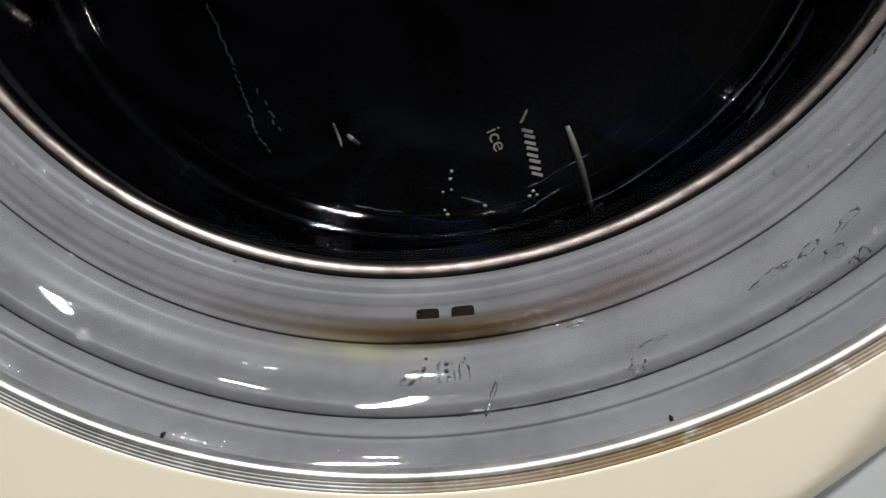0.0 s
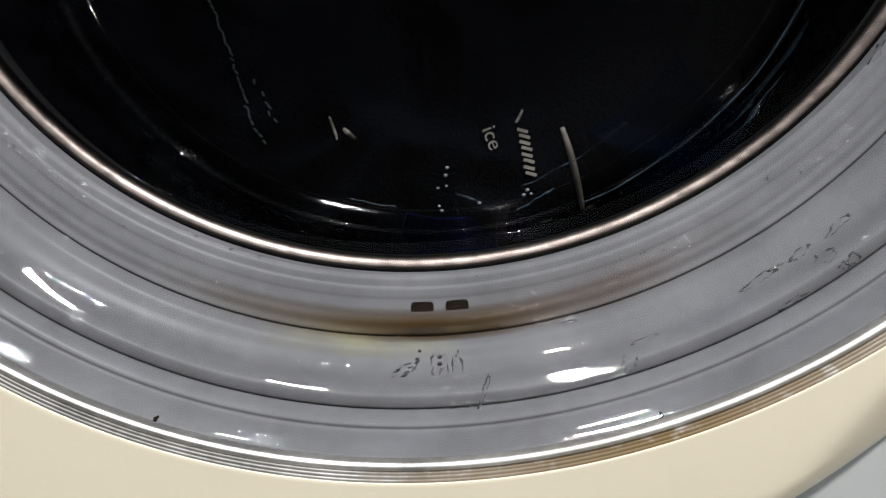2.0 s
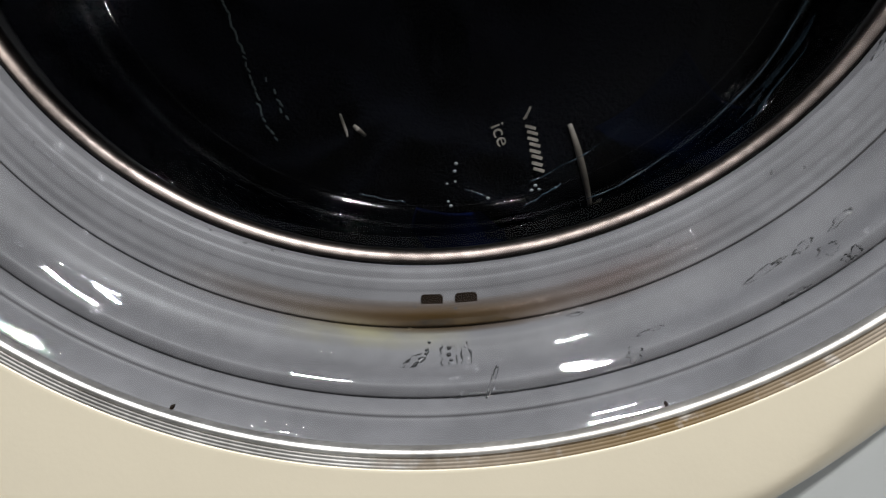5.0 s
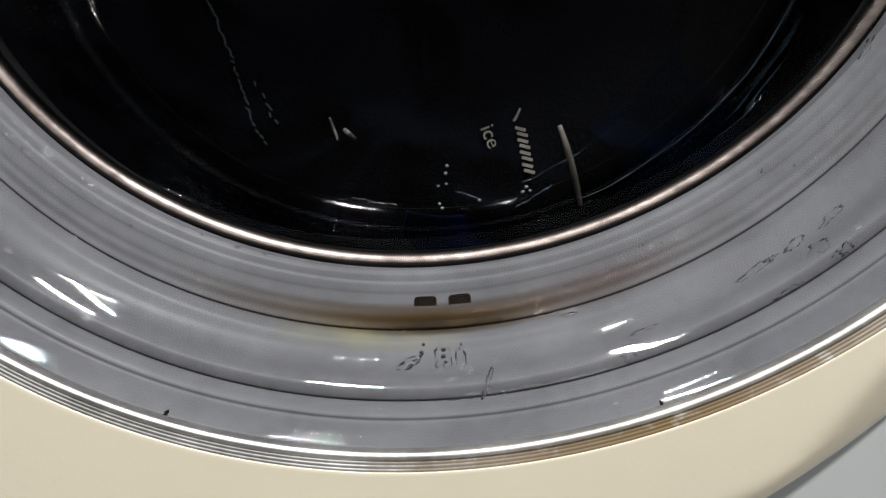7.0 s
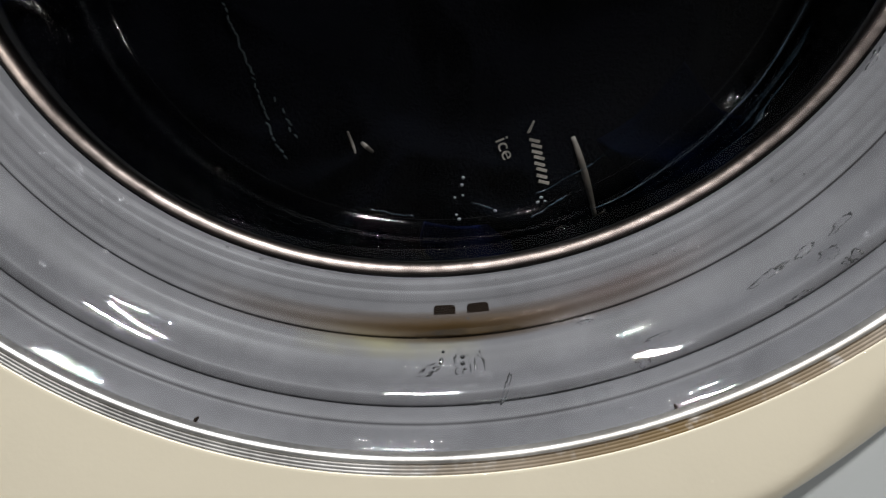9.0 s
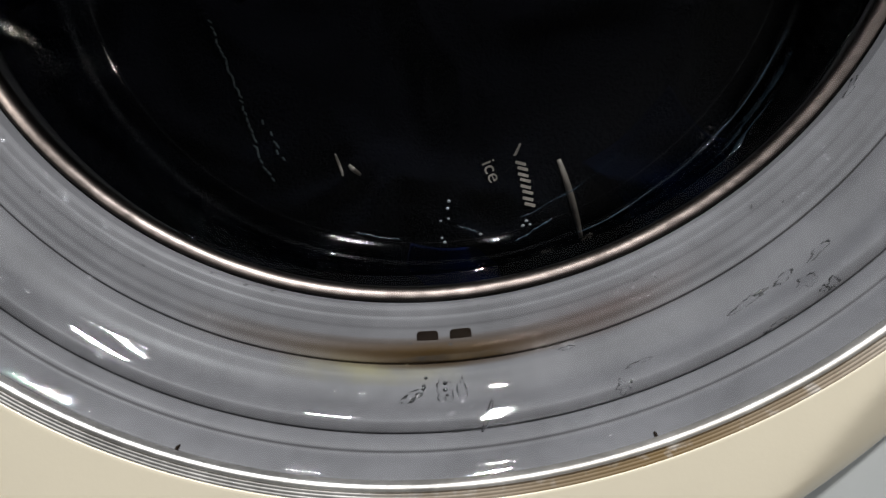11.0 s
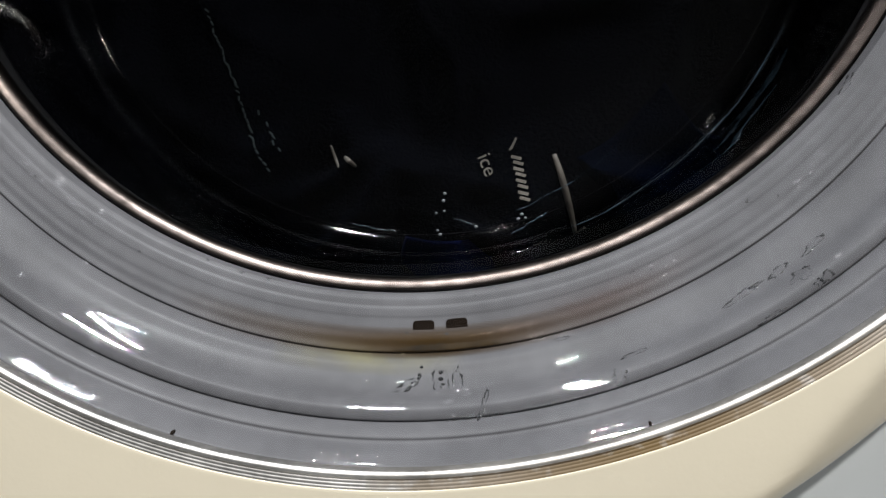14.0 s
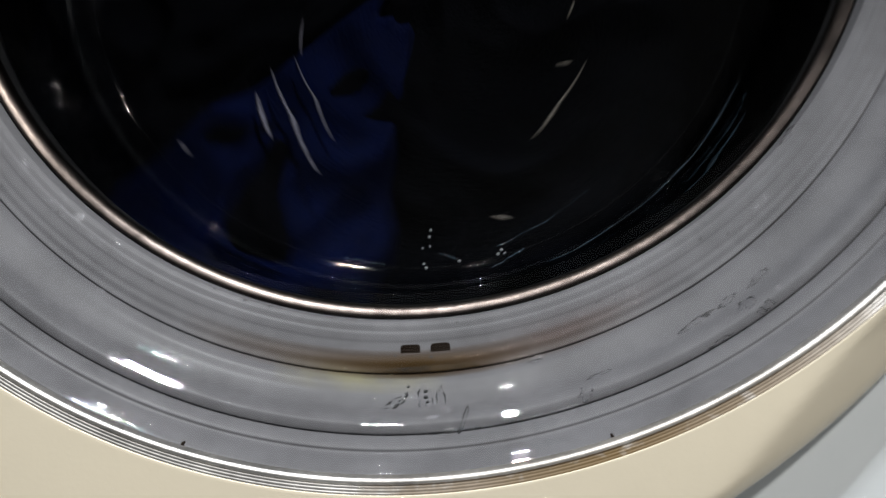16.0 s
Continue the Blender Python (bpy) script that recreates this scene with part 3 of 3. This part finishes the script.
def blob(sx, sy, h, seed, n=26, rings=5, rough=0.18, flat=3):
    """A flat-based pool of water with an uneven rim."""
    bm = bmesh.new()
    tip = bm.verts.new((0, 0, h))
    last = None
    for i in range(1, rings + 1):
        u = i / rings
        ring = []
        for k in range(n):
            a = 2 * math.pi * k / n
            w = 1 + rough * 2.2 * noise.noise(Vector((math.cos(a) * 1.3, math.sin(a) * 1.3, seed * 4.1))) + rough * noise.noise(Vector((math.cos(a) * 4, math.sin(a) * 4, seed)))
            ring.append(bm.verts.new((sx * w * u * math.cos(a), sy * w * u * math.sin(a), h * math.sqrt(max(0.0, 1 - u ** flat)))))
        for k in range(n):
            j = (k + 1) % n
            if last:
                bm.faces.new((last[k], ring[k], ring[j], last[j]))
            else:
                bm.faces.new((tip, ring[k], ring[j]))
        last = ring
    return bm


def film_edge(sx, sy, seed, n=84, rough=0.40, gain=1.0):
    """The raised line of water along most of a patch's rim, coloured dark for the light bent there."""
    bm = bmesh.new()
    pts = []
    for k in range(n):
        a = 2 * math.pi * k / n
        w = 1 + rough * 2.2 * noise.noise(Vector((math.cos(a) * 1.3, math.sin(a) * 1.3, seed * 4.1))) + rough * noise.noise(Vector((math.cos(a) * 4, math.sin(a) * 4, seed)))
        w += 0.10 * noise.noise(Vector((k * 0.8, seed, 1)))
        pts.append(Vector((sx * w * math.cos(a), sy * w * math.sin(a), 0.0)))
    rows = []
    for k in range(n):
        d = (pts[(k + 1) % n] - pts[k - 1]).normalized()
        side = Vector((-d.y, d.x, 0))
        t = 0.00015 * gain * max(0.0, 0.35 * gain + 1.6 * noise.noise(Vector((k * 0.13, seed, 8))))
        rows.append([bm.verts.new(pts[k] + side * t), bm.verts.new(pts[k] + Vector((0, 0, t + 0.00003))), bm.verts.new(pts[k] - side * t)] if t > 0.00002 else None)
    for k in range(n):
        a, b = rows[k], rows[(k + 1) % n]
        if a and b:
            bm.faces.new((a[0], b[0], b[1], a[1]))
            bm.faces.new((a[1], b[1], b[2], a[2]))
    bmesh.ops.recalc_face_normals(bm, faces=bm.faces[:])
    return bm


DROPS = ((0.1519, -25.3, 0.0012), (0.1501, -34.5, 0.0007), (0.1506, -36.6, 0.0007), (0.1421, -31.7, 0.0005), (0.1365, -17.3, 0.0003), (0.1382, -19.5, 0.0003),
         (0.1304, -39.7, 0.0009), (0.1312, -49.1, 0.0007), (0.1302, -34.1, 0.0006), (0.1516, 37.9, 0.0005), (0.1348, 21.4, 0.0003), (0.1421, 0.4, 0.0004),
         (0.1406, -4.4, 0.0003), (0.1413, 13.7, 0.0005), (0.1420, 14.5, 0.0003), (0.1432, 15.2, 0.0003), (0.1388, 16.8, 0.0002), (0.1518, 19.2, 0.0003),
         (0.1531, 18.3, 0.0003), (0.1598, 16.1, 0.0003), (0.1446, 2.2, 0.0003), (0.1459, 3.9, 0.0004), (0.1472, 3.9, 0.0004), (0.1483, 4.1, 0.0003),
         (0.1462, 2.0, 0.0003), (0.1537, 5.0, 0.0003), (0.1491, 8.2, 0.0003), (0.1535, 7.4, 0.0003), (0.1496, 6.1, 0.0003),
         (0.0997, 4.0, 0.0004), (0.1019, 3.7, 0.0004), (0.1055, 2.4, 0.0003), (0.1050, 3.7, 0.0003), (0.1120, 2.9, 0.0004),
         (0.1107, 2.5, 0.0003), (0.1101, 15.8, 0.0004), (0.1111, 15.1, 0.0004), (0.1114, 16.2, 0.0003), (0.1108, 8.5, 0.0004))
# dark air pockets and a bright lens of water in the smear below the slots
for k, (r, deg, sx, sy, turn, mat) in enumerate(((0.1490, 1.15, 0.0010, 0.0004, 55, WATER_DARK), (0.1468, 2.05, 0.0009, 0.0004, 65, WATER_DARK), (0.1482, 1.75, 0.0012, 0.0005, 40, WATER),
                                                 (0.1512, 4.5, 0.0010, 0.0006, 0, WATER), (0.1503, 6.2, 0.0006, 0.0009, 0, WATER))):
    ob = part("air_pocket" if mat == WATER_DARK else "water_lens", blob(sx, sy, 0.0004, k + 200, 28, 6, 0.4), mat)
    ob.matrix_basis = wet_frame(r, deg, 0.00016) @ pose(0, 0, 0, 0, 0, turn)
    ob.visible_shadow = False
    tagged(ob, "dark air pocket caught in the water on the rubber" if mat == WATER_DARK else "bright bead of water on the wet rubber", "water drop", "water below the drain slots")

# drops 20 to 24 are small bubbles, dark by colour alone
for k, (r, deg, size) in enumerate(DROPS):
    # drops on the bowl's end are pale, lamp glints put into the colour
    ob = part("water_drop", blob(size * 1.35, size * 1.15, size * 1.25, k, 18, 6, 0.12), WATER_DARK if 20 <= k <= 24 else BEAD if r < 0.12 else WATER)
    ob.matrix_basis = wet_frame(r, deg, 0.00005)
    ob.visible_shadow = False
    tagged(ob, "small water drop clinging to the glass", "water drop", "drops on the glass")

# flat wet patches where water is caught between glass and rubber: radius, angle, half length, half width, turn
FILMS = ((0.1484, 1.0, 0.0024, 0.0012, 38), (0.1476, 3.8, 0.0018, 0.0048, 0), (0.1476, 5.4, 0.0009, 0.0042, 0), (0.1486, 30.8, 0.0042, 0.0006, 4),
         (0.1518, 7.5, 0.0006, 0.0030, -16), (0.1485, 34.1, 0.0024, 0.0009, 8), (0.1507, 34.9, 0.0021, 0.0012, 0), (0.1482, 37.7, 0.0031, 0.0006, 8),
         (0.1534, 36.1, 0.0016, 0.0007, 10), (0.1535, 35.4, 0.0009, 0.0006, 0), (0.1540, 31.0, 0.0029, 0.0004, 0), (0.1525, 18.4, 0.0016, 0.0012, 0),
         (0.1545, 6.3, 0.0050, 0.0006, 0), (0.1430, 15.1, 0.0013, 0.0005, 0), (0.1500, 20.0, 0.0026, 0.0006, 6), (0.1300, 52.0, 0.0020, 0.0006, 10))
for k, (r, deg, sx, sy, turn) in enumerate(FILMS):
    ob = part("wet_patch", blob(sx, sy, 0.0007 if k < 5 else 0.0004, k + 60, 56, 7, 0.40, 5), FILM)
    ob.matrix_basis = wet_frame(r, deg, 0.00005) @ pose(0, 0, 0, 0, 0, turn)
    ob.visible_shadow = False
    tagged(ob, "thin flat patch of water on the wet rubber", "water patch", "wet patches on the door seal")
    part("edge", film_edge(sx, sy, k + 60, gain=1.6 if k < 3 else 1.35 if 3 <= k < 9 else 1.1), WATER_DARK, ob, "wavy water line, its refracted dark put into the colour").visible_shadow = False

# shallow ripples of water that catch the lamps: radius, angle, half length, half width
for k, (r, deg, sx, sy) in enumerate(((0.1563, 14.0, 0.0030, 0.0016), (0.1597, 14.5, 0.0030, 0.0012), (0.1548, 11.0, 0.0034, 0.0006), (0.1575, 18.4, 0.0022, 0.0010))):
    bm = blob(sx, sy, 0.00030, k + 300, 60, 22, 0.35, 4)
    for v in bm.verts:
        v.co.z += 0.00005 * noise.noise(v.co * 1500 + Vector((k * 7, 0, 0))) + 0.00006 * noise.noise(v.co * 700)
    ob = part("wet_patch", bm, GLASS)
    ob.matrix_basis = wet_frame(r, deg, 0.0001)
    ob.visible_shadow = False
    tagged(ob, "rippled patch of water glinting on the wet rubber", "water patch", "wet patches on the door seal")

# trails of water on the end of the bowl: start and end as radius, angle
# light caught along each trail is given by its pale colour
for k, (r0, d0, r1, d1, wide) in enumerate(((0.1185, 22.0, 0.1183, 64.0, 0.00018), (0.1085, 15.0, 0.1040, 34.0, 0.00014), (0.1150, 13.5, 0.1118, 19.5, 0.00030),
                                            (0.1075, 5.2, 0.1100, 8.2, 0.00020), (0.1105, -11.0, 0.1112, -4.0, 0.00016))):
    bm = bmesh.new()
    rows = []
    for i in range(30):
        u = i / 29
        r = r0 + (r1 - r0) * u + 0.0006 * noise.noise(Vector((u * 5, k, 0)))
        m = Matrix.Translation((0, 0, -ZC)) @ wet_frame(r, d0 + (d1 - d0) * u, 0.0001)
        w = wide * (0.3 + abs(noise.noise(Vector((u * 9, k, 4)))) * 2)
        rows.append([bm.verts.new(m @ Vector((w * c * 0.4, w * c, w * h))) for c, h in ((-1, 0), (0, 1), (1, 0))])
    for p, q in zip(rows, rows[1:]):
        bm.faces.new((p[0], q[0], q[1], p[1]))
        bm.faces.new((p[1], q[1], q[2], p[2]))
    bmesh.ops.recalc_face_normals(bm, faces=bm.faces[:])
    ob = on_axis(part("water_trail", bm, TRAIL))
    ob.visible_shadow = False
    tagged(ob, "thin trail of water on the glass, its glint put into the colour", "water trail", "trails on the glass")

# fine condensation beads along the folds
bm = bmesh.new()
rng = random.Random(9)
for k in range(545):
    u = rng.random()
    grow = 1.1
    if k < 170:
        deg, r = 8 + 20 * u ** 0.8, 0.1395 - 0.0035 * rng.random() - 0.0020 * u + rng.gauss(0, 0.0009)
    elif k < 300:
        deg, r = 5.5 + 12.5 * u, 0.1542 + rng.gauss(0, 0.00022)
    elif k < 390:
        deg, r = -46 + 14 * u, 0.1325 + rng.gauss(0, 0.0016)
    elif k < 430:
        deg, r = 40 + 6 * u, 0.1367 + rng.gauss(0, 0.0016)
    elif k < 500:
        deg, r = 6.5 + 7 * u, 0.1385 - 0.0002 * u + rng.gauss(0, 0.00022)
    elif k < 530:
        deg, r, grow = 13.4 + 0.5 * rng.gauss(0, 1), 0.1414 + rng.gauss(0, 0.0003), 1.8
    else:
        deg, r, grow = 15.4 + 0.4 * rng.gauss(0, 1), 0.1425 + rng.gauss(0, 0.0003), 1.8
    m = Matrix.Translation((0, 0, -ZC)) @ wet_frame(r, deg, 0.00005)
    size = grow * rng.choice((0.00012, 0.00015, 0.00018, 0.00022, 0.00030))
    tip = bm.verts.new(m @ Vector((0, 0, size)))
    ring = [bm.verts.new(m @ Vector((size * math.cos(a), size * math.sin(a), 0))) for a in [2 * math.pi * i / 7 for i in range(7)]]
    mid = [bm.verts.new(m @ Vector((0.75 * size * math.cos(a), 0.75 * size * math.sin(a), 0.7 * size))) for a in [2 * math.pi * i / 7 for i in range(7)]]
    for i in range(7):
        j = (i + 1) % 7
        bm.faces.new((ring[i], ring[j], mid[j], mid[i]))
        bm.faces.new((mid[i], mid[j], tip))
beads = on_axis(part("condensation", bm, WATER))
beads.visible_shadow = False
tagged(beads, "fine beads of condensation on the wet glass", "condensation", kind="stuff")

# small moulded marks on the rubber near the rim, their shadow put into the colour
for deg in (-15.6, 18.9):
    bm = box(bmesh.new(), (-0.0003, -0.0011, -0.0014), (0.0003, 0.001, 0.0014))
    bmesh.ops.bevel(bm, geom=bm.edges[:], offset=0.0002, segments=1, affect="EDGES")
    part("moulded_tab", bm, SHADE_FOOT, gasket, "small moulded nick, its shadow put into the dark colour").matrix_basis = Matrix.Translation(spot(0.1624, deg, 0.0056)) @ pose(0, 0, 0, 0, -deg + 8, 0)


# ---- scum in the lowest fold ----
def scum(a0, a1, r0, r1, lift, seed, na=150, nr=12):
    """A thin ragged layer of residue that follows the rubber."""
    bm = bmesh.new()
    grid = []
    for i in range(na + 1):
        v = i / na
        deg = a0 + (a1 - a0) * v
        taper = math.sin(math.pi * v) ** 0.45
        n1 = noise.noise(Vector((deg * 0.55, seed, 0))) + 0.5 * noise.noise(Vector((deg * 1.7, seed, 5)))
        n2 = noise.noise(Vector((deg * 0.5, seed, 9))) + 0.6 * noise.noise(Vector((deg * 2.1, seed, 2)))
        mid = r1 - 0.0002
        top = mid - (mid - r0) * taper * (0.75 + 0.45 * n1)
        low = mid + (r1 - mid) * taper * (1 + 0.5 * n2)
        row = []
        for j in range(nr + 1):
            u = j / nr
            r = low + (top - low) * u
            bulge = math.sin(math.pi * min(1, max(0, u))) ** 0.5
            p = spot(r, deg, gasket_depth(r) - lift * bulge * taper * (0.7 + 0.5 * noise.noise(Vector((deg * 1.2, r * 700, seed)))) - 0.00002)
            row.append(bm.verts.new(p))
        grid.append(row)
    for a, b in zip(grid, grid[1:]):
        for j in range(nr):
            bm.faces.new((a[j], b[j], b[j + 1], a[j + 1]))
    bmesh.ops.recalc_face_normals(bm, faces=bm.faces[:])
    return bm


SCUM_DARK = material("dark_brown_scum", (0.015, 0.009, 0.003), 0.6, vary=0.6, scale=160, bump=0.12, bump_scale=300, tint=(0.055, 0.034, 0.013), spec=0.10)
layers = ((-0.5, 9.5, 0.1394, 0.1414, 0.00010, 7, SCUM_DARK, "dark brown wet scum lying in the fold of the door seal"),)
for a0, a1, r0, r1, lift, seed, mat, label in layers:
    tagged(on_axis(part("scum", scum(a0, a1, r0, r1, lift, seed), mat)), label, "residue", kind="stuff")


# ---- motion of the drum and its load ----
TURNS = ((0.0, 0), (7.0, 0), (14.0, 0), (14.2, 0), (14.3, 2), (14.4, 10), (14.5, 31), (14.6, 61), (14.7, 98), (14.8, 141), (14.9, 186), (15.0, 231),
         (15.1, 276), (15.2, 321), (15.3, 366), (15.4, 411), (15.5, 455), (15.6, 495), (15.7, 525), (15.8, 548), (15.9, 564), (16.0, 574))


# the last blue shirt slumps behind the drum's turn and is caught up again
SLUMP = {14.8: 15, 14.9: 45, 15.0: 75, 15.1: 92, 15.2: 98, 15.3: 102, 15.4: 104, 15.5: 92, 15.6: 62, 15.7: 30, 15.8: 8}

# the first one lags in the drop and is thrown ahead as the drum slows
THROWN = {15.2: 8, 15.3: 20, 15.4: 34, 15.5: 43, 15.6: 36, 15.7: 28, 15.8: 12, 15.9: -14, 16.0: -60}


def motions():
    for ob in (drum, shirt, *blues):
        lag = SLUMP if ob is blues[-1] else THROWN if ob is blues[0] else {}
        walk(ob, [(t, pose(0, 0, ZC, 0, -(deg - lag.get(t, 0)), 0)) for t, deg in TURNS])


motions()
